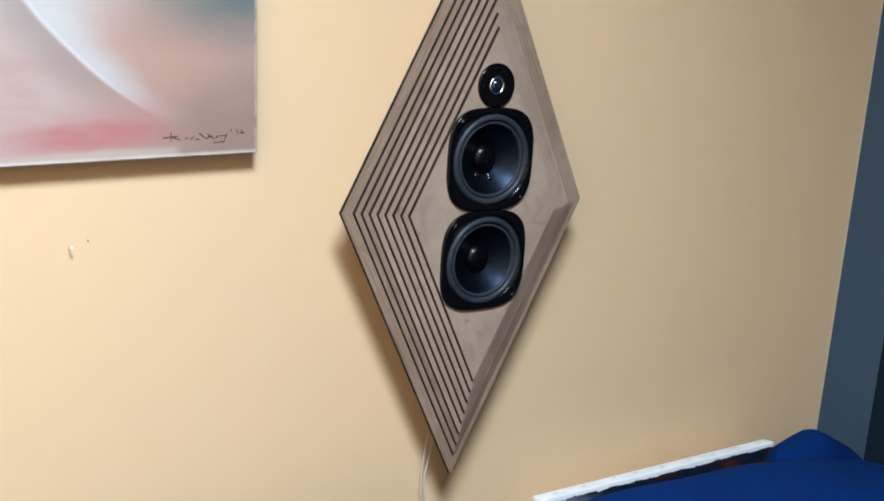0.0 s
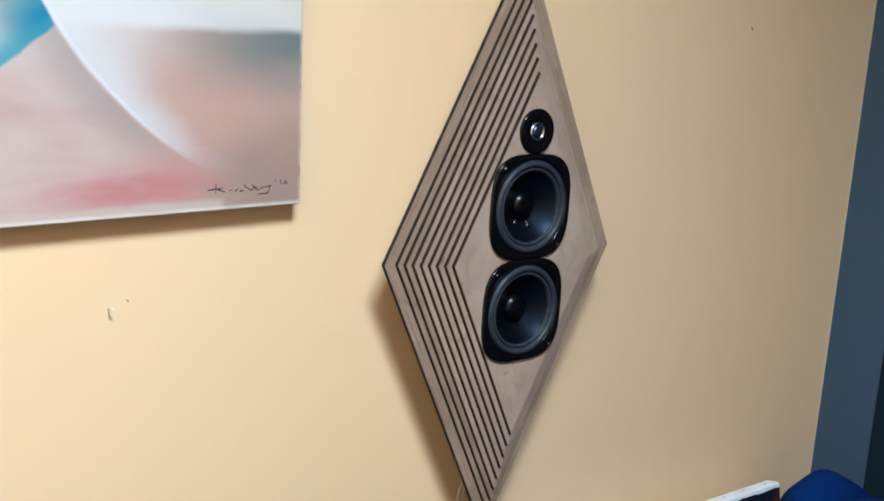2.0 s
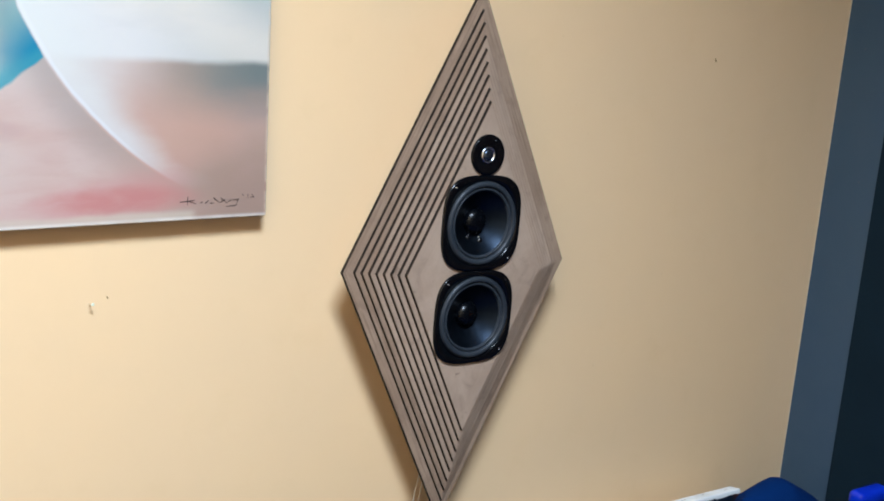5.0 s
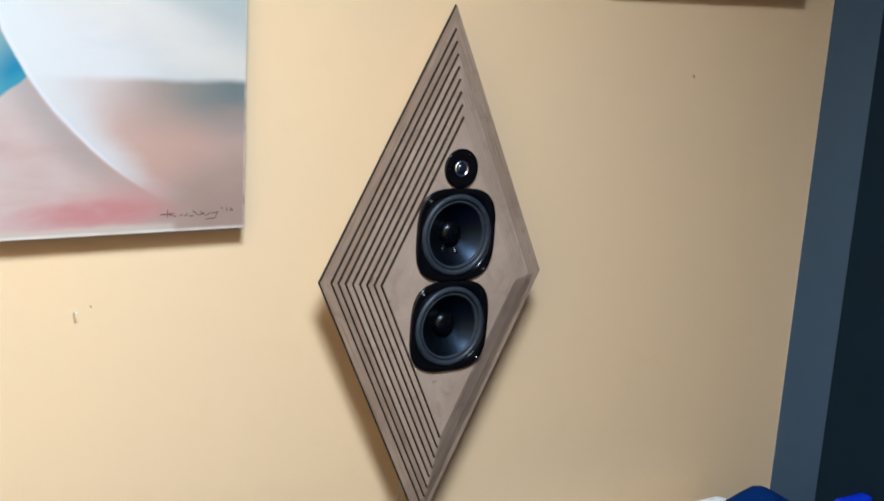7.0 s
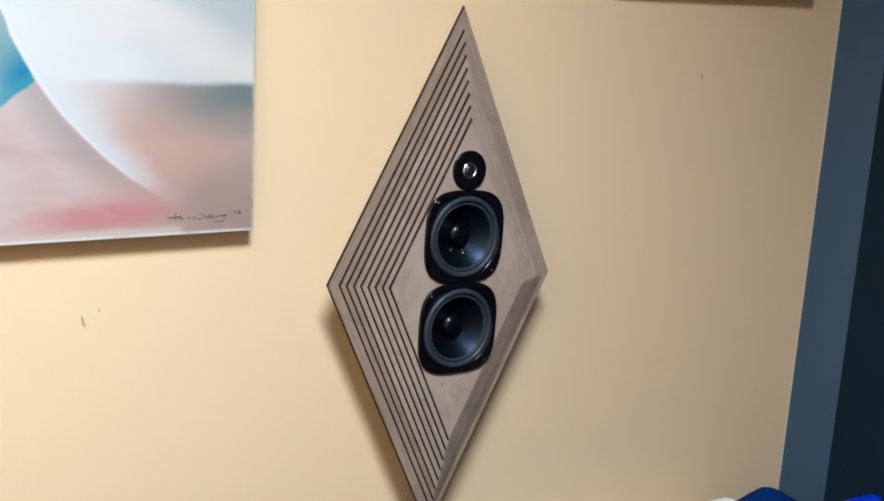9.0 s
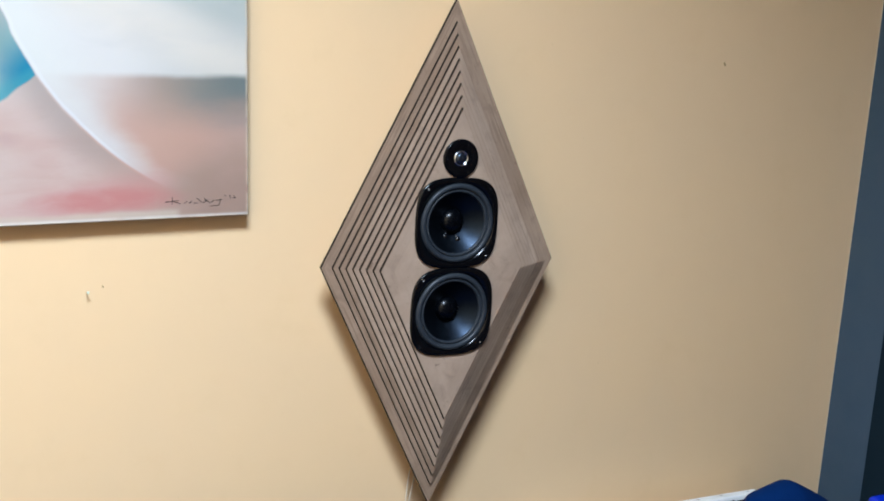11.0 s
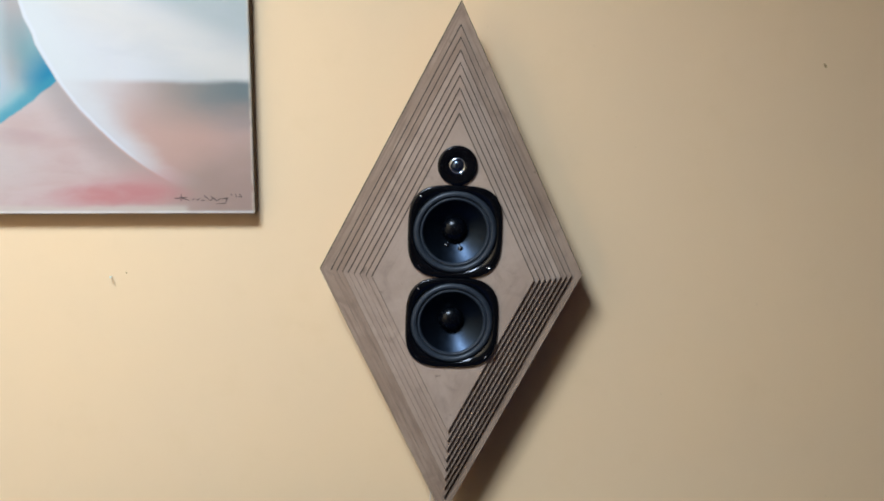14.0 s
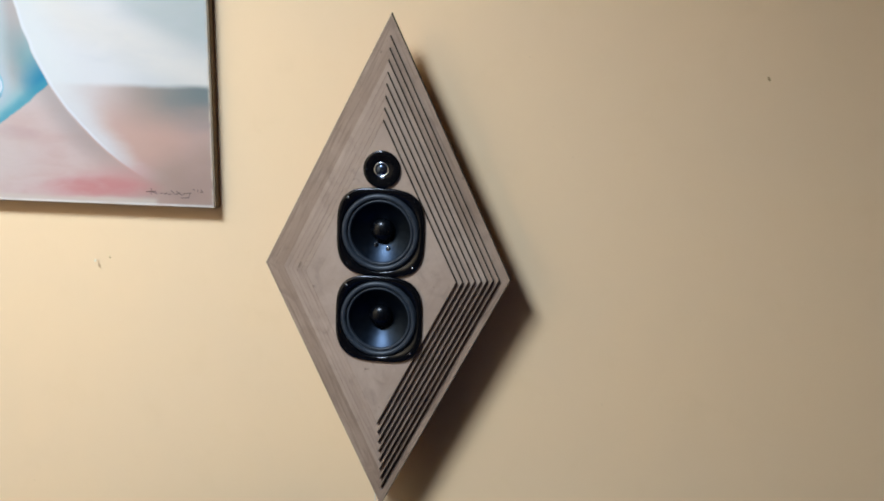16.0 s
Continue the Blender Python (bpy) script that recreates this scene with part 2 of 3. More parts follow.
def painted_sweep():
    """The abstract oil painting. u runs left from its right edge and v up from its bottom edge, in metres."""
    g = Graph("abstract_oil_paint")
    p = g.coords()
    wob = g.noise(p, 7.0, 4.0, 0.55)
    soft = g.noise(g.scaled(p, (3.2, 1.0, 7.5), (0, radians(28), 0)), 2.4, 3.0, 0.5, 0.4)
    fine = g.noise(g.scaled(p, (9.0, 1.0, 30.0), (0, radians(20), 0)), 2.2, 4.0, 0.6, 0.5)
    x, _, z = g.xyz(p)
    shift = g.math("MULTIPLY_ADD", wob, 0.03, -0.015)
    u = g.math("MULTIPLY_ADD", x, -1.0, shift)
    v = g.math("ADD", z, g.math("MULTIPLY", shift, 0.6))

    def spot(u0, v0, ru, rv, low=1.6, high=0.0):
        """A soft oval patch."""
        a, b = g.math("DIVIDE", g.math("SUBTRACT", u, u0), ru), g.math("DIVIDE", g.math("SUBTRACT", v, v0), rv)
        return g.ramp(g.math("ADD", g.math("MULTIPLY", a, a), g.math("MULTIPLY", b, b)), low, high)

    def wash(col, factor, share, tint):
        return g.mix(g.math("MULTIPLY", factor, share), col, tint)

    # ground: pinkish grey, browner towards the right edge
    col = g.mix(g.ramp(u, 0.04, 0.34), lin(192, 164, 148), lin(214, 192, 184))
    col = g.mix(g.ramp(soft, 0.38, 0.68, 0.0, 0.5), col, lin(206, 174, 162))
    col = g.mix(g.ramp(fine, 0.45, 0.75, 0.0, 0.22), col, lin(196, 172, 160))
    col = wash(col, g.math("MULTIPLY", g.ramp(v, 0.17, 0.04), g.ramp(u, 0.22, 0.06)), 0.6, lin(160, 136, 122))
    col = wash(col, spot(0.17, 0.150, 0.12, 0.075), 0.55, lin(212, 170, 150))
    col = wash(col, spot(0.44, 0.145, 0.055, 0.016), 0.35, lin(186, 152, 150))
    col = wash(col, spot(0.60, 0.10, 0.20, 0.09), 0.5, lin(214, 206, 196))
    # rose strokes along the bottom, rising to the tip of the blade
    lean = g.math("SUBTRACT", v, g.math("MULTIPLY_ADD", u, -0.16, 0.082))
    band = g.math("MULTIPLY", g.ramp(g.math("ABSOLUTE", lean), 0.052, 0.0), g.math("MULTIPLY", g.ramp(u, 0.10, 0.20), g.ramp(u, 0.50, 0.27)))
    col = wash(col, g.math("MULTIPLY", band, g.ramp(soft, 0.25, 0.6, 0.55, 1.0)), 0.62, lin(210, 146, 140))
    col = wash(col, g.math("MULTIPLY", spot(0.245, 0.036, 0.125, 0.022), g.ramp(fine, 0.25, 0.6, 0.6, 1.0)), 0.52, lin(204, 120, 120))
    col = wash(col, g.math("MULTIPLY", g.ramp(v, 0.020, 0.010), g.ramp(u, 0.115, 0.135)), 0.6, lin(216, 206, 188))
    # grey-green haze under the horizon, bluer in the corner
    haze = g.math("MULTIPLY", g.ramp(g.math("MULTIPLY_ADD", soft, 0.05, v), 0.165, 0.255), g.ramp(u, 0.27, 0.08))
    col = wash(col, haze, 0.85, g.mix(g.ramp(u, 0.0, 0.17), lin(100, 126, 128), lin(148, 146, 136)))
    mist = g.math("MULTIPLY", g.ramp(v, 0.14, 0.25), g.ramp(u, 0.13, 0.28))
    col = wash(col, mist, 0.6, lin(222, 214, 208))
    # pale sky above the horizon: cream near the blade, grey-blue to the right
    above = g.ramp(v, 0.240, 0.256)
    pale = g.mix(g.ramp(u, 0.02, 0.24), lin(205, 210, 204), lin(231, 232, 229))
    ray = g.math("SUBTRACT", v, g.math("MULTIPLY_ADD", u, 0.42, 0.262))
    pale = g.mix(g.ramp(g.math("ABSOLUTE", ray), 0.080, 0.0, 0.0, 0.8), pale, lin(236, 232, 221))
    cloud = g.math("MULTIPLY", g.ramp(ray, 0.035, 0.085), g.ramp(u, 0.24, 0.14))
    pale = wash(pale, cloud, 0.75, lin(190, 201, 197))
    pale = g.mix(g.ramp(v, 0.40, 0.52, 0.0, 0.7), pale, lin(186, 182, 186))
    pale = g.mix(g.ramp(soft, 0.42, 0.70, 0.0, 0.25), pale, lin(208, 212, 212))
    col = g.mix(above, col, pale)
    # the white blade: inside a great circle, with a thick bright lip of paint
    cx, cz = g.math("ADD", u, 0.126), g.math("SUBTRACT", v, 0.541)
    dist = g.math("SQRT", g.math("ADD", g.math("MULTIPLY", cx, cx), g.math("MULTIPLY", cz, cz)))
    inside = g.math("SUBTRACT", 0.5585, dist)
    wide = g.ramp(v, 0.04, 0.30, 0.030, 0.105)
    reach = g.math("DIVIDE", g.math("MULTIPLY_ADD", soft, 0.03, g.math("SUBTRACT", inside, 0.015)), wide)
    blade = g.math("MULTIPLY", g.ramp(inside, -0.001, 0.004), g.ramp(reach, 1.0, 0.1))
    blade = g.math("MULTIPLY", blade, g.ramp(v, 0.045, 0.12))
    col = g.mix(g.math("MULTIPLY", blade, 0.88), col, g.mix(g.ramp(v, 0.08, 0.3), lin(222, 222, 221), lin(231, 236, 232)))
    lip = g.math("MULTIPLY", g.ramp(g.math("ABSOLUTE", g.math("SUBTRACT", inside, 0.004)), 0.005, 0.0), g.ramp(v, 0.08, 0.15))
    col = wash(col, lip, 0.6, lin(236, 241, 246))
    # outside the circle: grey edge, then the blue wedge
    out = g.ramp(inside, 0.001, -0.004)
    edge = g.math("MULTIPLY", out, g.math("MULTIPLY", g.ramp(inside, -0.07, -0.004), g.ramp(v, 0.04, 0.13)))
    col = wash(col, edge, 0.6, lin(166, 158, 152))
    line = g.math("SUBTRACT", v, g.math("MULTIPLY_ADD", u, -0.70, 0.490))
    wedge = g.math("MULTIPLY", out, g.ramp(line, -0.003, 0.004))
    du, dv = g.math("SUBTRACT", u, 0.479), g.math("SUBTRACT", v, 0.243)
    sea = g.mix(g.ramp(line, 0.0, 0.075), lin(134, 192, 198), lin(194, 206, 206))
    # beige column beside the tail, grey above
    beige = g.math("MULTIPLY", g.ramp(g.math("ABSOLUTE", g.math("ADD", du, 0.058)), 0.040, 0.006), g.ramp(dv, -0.035, 0.04))
    sea = wash(sea, beige, 0.8, lin(188, 176, 168))
    tip = g.math("MULTIPLY_ADD", wob, 0.03, g.math("MULTIPLY_ADD", inside, -1.0, -0.015))
    sea = wash(sea, g.math("MULTIPLY", g.ramp(tip, 0.085, 0.015), g.ramp(v, 0.40, 0.29)), 0.8, lin(112, 168, 172))
    apex = g.math("MULTIPLY", g.ramp(tip, 0.072, 0.010), g.ramp(line, 0.095, 0.02))
    sea = wash(sea, apex, 1.0, lin(0, 136, 172))
    sea = wash(sea, g.math("MULTIPLY", g.ramp(line, 0.032, 0.008), g.ramp(soft, 0.3, 0.6, 0.5, 1.0)), 0.75, lin(64, 160, 178))
    # the drop: dark ring open to the right, pale ring, blue heart and a white comma
    eu, ev = g.math("DIVIDE", du, 0.0275), g.math("DIVIDE", dv, 0.0335)
    ring = g.math("SQRT", g.math("ADD", g.math("MULTIPLY", eu, eu), g.math("MULTIPLY", ev, ev)))
    ring = g.math("ADD", ring, g.math("MULTIPLY", shift, 6.0))
    sea = wash(sea, g.ramp(ring, 1.9, 1.0), 0.6, lin(190, 206, 212))
    sea = wash(sea, g.ramp(ring, 1.02, 0.92), 0.9, lin(152, 202, 216))
    open_side = g.ramp(g.math("SUBTRACT", eu, g.math("MULTIPLY", ev, 0.7)), -0.6, 0.3)
    dark = g.math("MULTIPLY", g.ramp(g.math("ABSOLUTE", g.math("SUBTRACT", ring, 0.86)), 0.20, 0.08), open_side)
    sea = wash(sea, dark, 0.9, lin(44, 142, 174))
    heart_u, heart_v = g.math("ADD", eu, 0.30), g.math("ADD", ev, 0.05)
    heart = g.math("SQRT", g.math("ADD", g.math("MULTIPLY", heart_u, heart_u), g.math("MULTIPLY", heart_v, heart_v)))
    sea = wash(sea, g.ramp(heart, 0.36, 0.20), 0.8, lin(70, 158, 188))
    comma = g.math("MULTIPLY", g.ramp(g.math("ABSOLUTE", g.math("SUBTRACT", heart, 0.46)), 0.13, 0.05), g.ramp(g.math("ADD", heart_u, heart_v), 0.35, 0.0))
    sea = wash(sea, comma, 0.9, lin(226, 238, 246))
    # its scalloped tail: blue on one side, pale on the other
    middle = g.math("MULTIPLY_ADD", dv, 0.118, -0.0125)
    ripple = g.math("MULTIPLY", g.math("ABSOLUTE", g.math("SINE", g.math("MULTIPLY", dv, 52.0))), 0.0065)
    across = g.math("SUBTRACT", du, middle)
    reach_up = g.math("MULTIPLY", g.ramp(dv, 0.029, 0.040), g.ramp(dv, 0.26, 0.20))
    tail = g.math("MULTIPLY", g.ramp(g.math("SUBTRACT", across, ripple), 0.0075, 0.0055), g.math("MULTIPLY", g.ramp(across, -0.0105, -0.006), reach_up))
    sea = wash(sea, tail, 0.9, g.mix(g.ramp(across, -0.005, 0.006), lin(190, 216, 228), lin(108, 166, 184)))
    thread = g.math("MULTIPLY", g.ramp(g.math("ABSOLUTE", g.math("ADD", across, 0.0035)), 0.0022, 0.0006), g.math("MULTIPLY", g.ramp(dv, 0.020, 0.028), g.ramp(dv, 0.062, 0.048)))
    sea = wash(sea, thread, 0.9, lin(232, 240, 246))
    col = g.mix(wedge, col, sea)
    # worn white rim
    rim = g.math("MULTIPLY", g.ramp(z, 0.008, 0.003), g.ramp(wob, 0.3, 0.55))
    col = wash(col, rim, 0.8, lin(238, 234, 226))
    side = g.math("MULTIPLY", g.ramp(g.math("MULTIPLY", x, -1.0), 0.006, 0.002), g.ramp(g.noise(p, 30.0, 2.0), 0.36, 0.55))
    col = wash(col, side, 0.7, lin(222, 208, 184))
    col = g.mix(1.0, col, (0.755, 0.715, 0.692, 1), "MULTIPLY")
    g.bump(g.math("ADD", fine, g.noise(p, 1100.0, 2.0)), 0.2, 0.0006)
    return g.done(col, g.ramp(wob, 0.3, 0.7, 0.4, 0.55), 0.0, 0.4)


def dark_canvas():
    """The half-hidden canvas: navy and brown-red patches."""
    g = Graph("dark_oil_paint")
    p = g.coords()
    n = g.noise(g.scaled(p, (1.0, 1.0, 3.0), (0, radians(-14), 0)), 5.5, 4.0, 0.6, 0.5)
    x, _, z = g.xyz(p)
    col = g.mix(g.ramp(n, 0.48, 0.58), (0.004, 0.010, 0.022, 1), (0.050, 0.014, 0.009, 1))
    col = g.mix(g.ramp(n, 0.62, 0.70), col, (0.02, 0.012, 0.012, 1))
    col = g.mix(g.math("MULTIPLY", g.ramp(x, 0.2, 0.04), g.ramp(n, 0.35, 0.55)), col, (0.17, 0.19, 0.26, 1))
    ragged = g.math("ADD", z, g.math("MULTIPLY_ADD", g.noise(p, 40.0, 4.0, 0.7), 0.020, -0.010))
    col = g.mix(g.ramp(ragged, 0.6135, 0.6145), col, (0.78, 0.78, 0.76, 1))
    g.bump(g.noise(p, 600.0, 3.0), 0.3, 0.0008)
    return g.done(col, 0.45, 0.0, 0.4)


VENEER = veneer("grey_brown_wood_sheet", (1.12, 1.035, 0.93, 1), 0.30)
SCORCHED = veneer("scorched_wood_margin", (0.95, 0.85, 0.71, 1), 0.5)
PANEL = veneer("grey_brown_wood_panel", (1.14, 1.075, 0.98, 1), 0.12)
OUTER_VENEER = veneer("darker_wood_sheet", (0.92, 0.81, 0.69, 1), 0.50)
CHAR, CLOTH, PAINTED, DARK_PAINT = charred(), fabric(), painted_sweep(), dark_canvas()


# ---- mesh helpers ----
def part(name, bm, material, parent=None, label="", smooth=False):
    """Links a bmesh as one mesh object, under parent where one is given."""
    data = bpy.data.meshes.new(name)
    bmesh.ops.recalc_face_normals(bm, faces=bm.faces)
    if smooth:
        for f in bm.faces:
            f.smooth = True
    bm.to_mesh(data)
    bm.free()
    for m in material if isinstance(material, (list, tuple)) else [material]:
        data.materials.append(m)
    made = new(name, data)
    if parent is not None:
        made.parent = parent
    return tagged(made, label=label)


def thing(name, label, category, m=None, group=""):
    top = new(name)
    top.empty_display_size = 0.05
    if m is not None:
        top.matrix_world = m
    return tagged(top, label, category, group)


def box(x0, x1, y0, y1, z0, z1, bevel=0.0, segments=2):
    bm = bmesh.new()
    bmesh.ops.create_cube(bm, size=1.0)
    for v in bm.verts:
        v.co = Vector((x0 if v.co.x < 0 else x1, y0 if v.co.y < 0 else y1, z0 if v.co.z < 0 else z1))
    if bevel:
        bmesh.ops.bevel(bm, geom=bm.edges[:], offset=bevel, segments=segments, profile=0.5, affect="EDGES")
    return bm


def prism(corners, z0, z1):
    """An upright prism over a plan of x, y corners."""
    bm = bmesh.new()
    low = [bm.verts.new((x, y, z0)) for x, y in corners]
    high = [bm.verts.new((x, y, z1)) for x, y in corners]
    bm.faces.new(low)
    bm.faces.new(high)
    for i in range(len(corners)):
        j = (i + 1) % len(corners)
        bm.faces.new((low[i], low[j], high[j], high[i]))
    return bm


def lathe(profile, steps=64, shape=None):
    """Turns a profile of (radius, y) round the y axis. shape(angle, radius) gives the radius where it is not round."""
    bm = bmesh.new()
    rings = []
    for r, y in profile:
        if r < 1e-6:
            rings.append([bm.verts.new((0, y, 0))])
            continue
        ring = []
        for k in range(steps):
            a = 2 * math.pi * k / steps
            q = shape(a, r) if shape else r
            ring.append(bm.verts.new((q * math.cos(a), y, q * math.sin(a))))
        rings.append(ring)
    for one, two in zip(rings, rings[1:]):
        for k in range(steps):
            j = (k + 1) % steps
            if len(one) == 1:
                bm.faces.new((one[0], two[k], two[j]))
            elif len(two) == 1:
                bm.faces.new((one[k], one[j], two[0]))
            else:
                bm.faces.new((one[k], one[j], two[j], two[k]))
    return bm


def tube(points, radius, sides=8):
    """A round bar along a chain of points."""
    bm = bmesh.new()
    pts = [Vector(q) for q in points]
    rings = []
    for i, q in enumerate(pts):
        way = (pts[min(i + 1, len(pts) - 1)] - pts[max(i - 1, 0)]).normalized()
        side = way.orthogonal().normalized() if i == 0 else (side - way * side.dot(way)).normalized()
        other = way.cross(side)
        rings.append([bm.verts.new(q + radius * (math.cos(2 * math.pi * k / sides) * side + math.sin(2 * math.pi * k / sides) * other)) for k in range(sides)])
    for one, two in zip(rings, rings[1:]):
        for k in range(sides):
            j = (k + 1) % sides
            bm.faces.new((one[k], one[j], two[j], two[k]))
    bm.faces.new(rings[0])
    bm.faces.new(rings[-1])
    return bm


# ---- the room ----
CEIL, WEST = 3.38, -1.90
tagged(part("wall_north", box(-2.04, 1.168, 0.0, 0.14, 0.0, CEIL), WALL), "cream painted plaster wall with faint scuffs", "wall", kind="structure")
tagged(part("trim", box(1.1673, 1.1690, -0.0009, 0.003, 0.0, CEIL), CAULK), "thin pale paint edge along the wall corner", "trim", kind="structure")
tagged(part("wall_east", prism([(1.170, 0.14), (1.170, 0.0), (1.152, -0.155), (1.152, -1.10), (1.32, -1.10), (1.32, 0.14)], 0.0, CEIL), NAVY_WALL), "dark navy painted side wall beside the corner", "wall", kind="structure")
tagged(part("door_1", box(1.146, 1.1515, -1.06, -0.155, 0.0, 2.06, 0.0012, 1), DOOR), "near-black flush door in the navy wall", "door", kind="structure")
# added unseen walls behind the camera, dark brown to keep shadows deep
tagged(part("wall_east", box(1.152, 1.32, -4.2, -1.10, 0.0, CEIL), UNSEEN_WALL), "unseen wall beyond the door, dark brown to cut bounced light", "wall", kind="structure")
tagged(part("wall_south", box(-2.04, 1.152, -4.2, -4.06, 0.0, CEIL), UNSEEN_WALL), "unseen wall, dark brown to cut bounced light", "wall", kind="structure")
tagged(part("wall_west", box(-2.04, WEST, -4.06, 0.0, 0.0, CEIL), WALL), "cream painted plaster wall", "wall", kind="structure")
tagged(part("floor", box(-2.04, 1.32, -4.2, 0.14, -0.08, 0.0), FLOOR), "unseen floor, dark brown to cut bounced light", "floor", kind="structure")
# out of view; its dark tone holds down the fill light
tagged(part("ceiling", box(-2.04, 1.32, -4.2, 0.14, CEIL, CEIL + 0.1), CEILING), "unseen ceiling, dark brown to cut bounced light", "ceiling", kind="structure")

lamp = thing("ceiling_lamp", "round white ceiling lamp", "lamp", pose(*LAMP))
part("housing", lathe([(0.0, 0.095), (0.485, 0.095), (0.485, 0.0), (0.468, 0.0), (0.468, 0.02), (0.0, 0.02)], 64), LAMP_WHITE, lamp, smooth=False).rotation_euler = (radians(90), 0, 0)


# ---- wall speaker ----
MIDX, MIDZ = 0.0045, 1.2035
STEP = 0.00625
FRONT = -0.0752  # the face of the widest sheet
WOOFERS = (0.0880, -0.0845)
CONE_HOLE = 0.0640
SLOPE = 0.0015  # the cut leans outwards towards the back


def sheet(half_w, half_h, y_back, y_front, holes):
    """A diamond sheet with round holes: face in slot 0, cut edges in slot 1, browned margin along the cut in slot 2."""
    bm = bmesh.new()
    margin = 0.0011

    def diamond(k, y):
        return [bm.verts.new((x * k, y, z * k)) for x, z in ((half_w, 0), (0, half_h), (-half_w, 0), (0, -half_h))]

    def circle(z, r, y):
        return [bm.verts.new((r * math.cos(2 * math.pi * k / 48), y, z + r * math.sin(2 * math.pi * k / 48))) for k in range(48)]

    def band(one, two, slot):
        for i in range(len(one)):
            j = (i + 1) % len(one)
            bm.faces.new((one[i], one[j], two[j], two[i])).material_index = slot

    def fill(loops):
        edges = [bm.edges.get((v[i], v[(i + 1) % len(v)])) or bm.edges.new((v[i], v[(i + 1) % len(v)])) for v in loops for i in range(len(v))]
        bmesh.ops.triangle_fill(bm, use_beauty=True, use_dissolve=False, edges=edges)

    rim, inner, rear = diamond(1.0, y_front), diamond(1.0 - margin / half_w, y_front), diamond(1.0 + SLOPE / half_w, y_back)
    front_holes = [circle(z, r, y_front) for z, r in holes]
    back_holes = [circle(z, r, y_back) for z, r in holes]
    fill([inner] + front_holes)
    fill([rear] + back_holes)
    band(rim, inner, 2)
    band(rim, rear, 1)
    for one, two in zip(front_holes, back_holes):
        band(one, two, 1)
    return bm


def rounded_square(a, r):
    """The outline of a woofer's flange: between a circle and a square."""
    n = 3.3
    return r / (abs(math.cos(a)) ** n + abs(math.sin(a)) ** n) ** (1 / n)


def half_roll(r0, r1, y, high, steps=10):
    mid, w = (r0 + r1) / 2, (r1 - r0) / 2
    return [(mid + w * math.cos(math.pi * k / steps), y - high * math.sin(math.pi * k / steps)) for k in range(steps + 1)]


def screw_head(parent, x, y, z, material):
    s = part("screw", lathe([(0.0, -0.0004), (0.0008, -0.0004), (0.0009, -0.0010), (0.0020, -0.0010), (0.0023, -0.0003), (0.0023, 0.001)], 14), material, parent, "small screw head", True)
    s.location = (x, y, z)


def woofer(parent, z, leads):
    """A black mid-bass driver with rubber surround, sunken cone and round dust cap. Its front lies at y = 0."""
    y = FRONT - 8 * STEP
    rim = part("woofer", lathe([(0.0862, 0.0), (0.0867, -0.0030), (0.0850, -0.0050), (0.0825, -0.0056), (0.0790, -0.0056)], 96, rounded_square), FLANGE, parent, "black woofer with squared glossy flange", True)
    rim.location = (0, y, z)
    # inner flat of the flange runs from the squared outline to a circle
    bm = bmesh.new()
    turns = [2 * math.pi * k / 96 for k in range(96)]
    outer = [bm.verts.new((rounded_square(a, 0.0790) * math.cos(a), -0.0056, rounded_square(a, 0.0790) * math.sin(a))) for a in turns]
    inner = [bm.verts.new((0.0772 * math.cos(a), -0.0052, 0.0772 * math.sin(a))) for a in turns]
    deep = [bm.verts.new((0.0768 * math.cos(a), -0.0015, 0.0768 * math.sin(a))) for a in turns]
    for k in range(96):
        j = (k + 1) % 96
        bm.faces.new((outer[k], outer[j], inner[j], inner[k]))
        bm.faces.new((inner[k], inner[j], deep[j], deep[k]))
    part("flange", bm, FLANGE, rim, smooth=True)
    part("surround", lathe([(0.0770, -0.0015), (0.0762, -0.0038)] + half_roll(0.0655, 0.0755, -0.0042, 0.0042) + [(0.0650, -0.0026), (0.0642, -0.0024)], 96), RUBBER, rim, "dark grey rubber surround", True)
    part("cone_edge", lathe([(0.0646, -0.0020)] + half_roll(0.0592, 0.0642, -0.0026, 0.0022, 8) + [(0.0588, -0.0008), (0.0580, 0.001)], 96), RUBBER, rim, "raised grey ring glued round the cone", True)
    part("cone", lathe([(0.0588, -0.0004), (0.0575, 0.0008), (0.040, 0.0130), (0.028, 0.0200), (0.018, 0.0250)], 96), CONE, rim, "dark blue-black coated cone", True)
    part("dust_cap", lathe([(0.0245, 0.0230)] + [(0.0238 * math.cos(t), 0.0215 - 0.0165 * math.sin(t)) for t in (math.pi / 2 * k / 10 for k in range(10))] + [(0.0, 0.0050)], 64), CAP, rim, "round black dust cap", True)
    for sx in (-1, 1):
        for sz in (-1, 1):
            # bright steel on two corners stands in for their glints; the others stay black
            screw_head(rim, sx * 0.0648, -0.0054, sz * 0.0652, STEEL if sx * sz < 0 else FLANGE)
    for x, zz in leads:
        r = math.hypot(x, zz)
        d = part("lead_dot", lathe([(0.0056, 0.0014), (0.0044, -0.0012), (0.0020, -0.0024), (0.0, -0.0026)], 16), GLUE, rim, smooth=True)
        d.location = (x, 0.0030 + (0.0545 - r) * 0.68, zz)
        arc = [(x * k, 0.0028 + (0.0545 - r * k) * 0.68 - 0.0022 * math.sin(math.pi * (k - 0.72) / 0.28), zz * k) for k in (0.72, 0.79, 0.86, 0.93, 1.0)]
        part("lead_wire", tube(arc, 0.0009, 6), STEEL, rim, "short bare lead wire", True)
    return rim


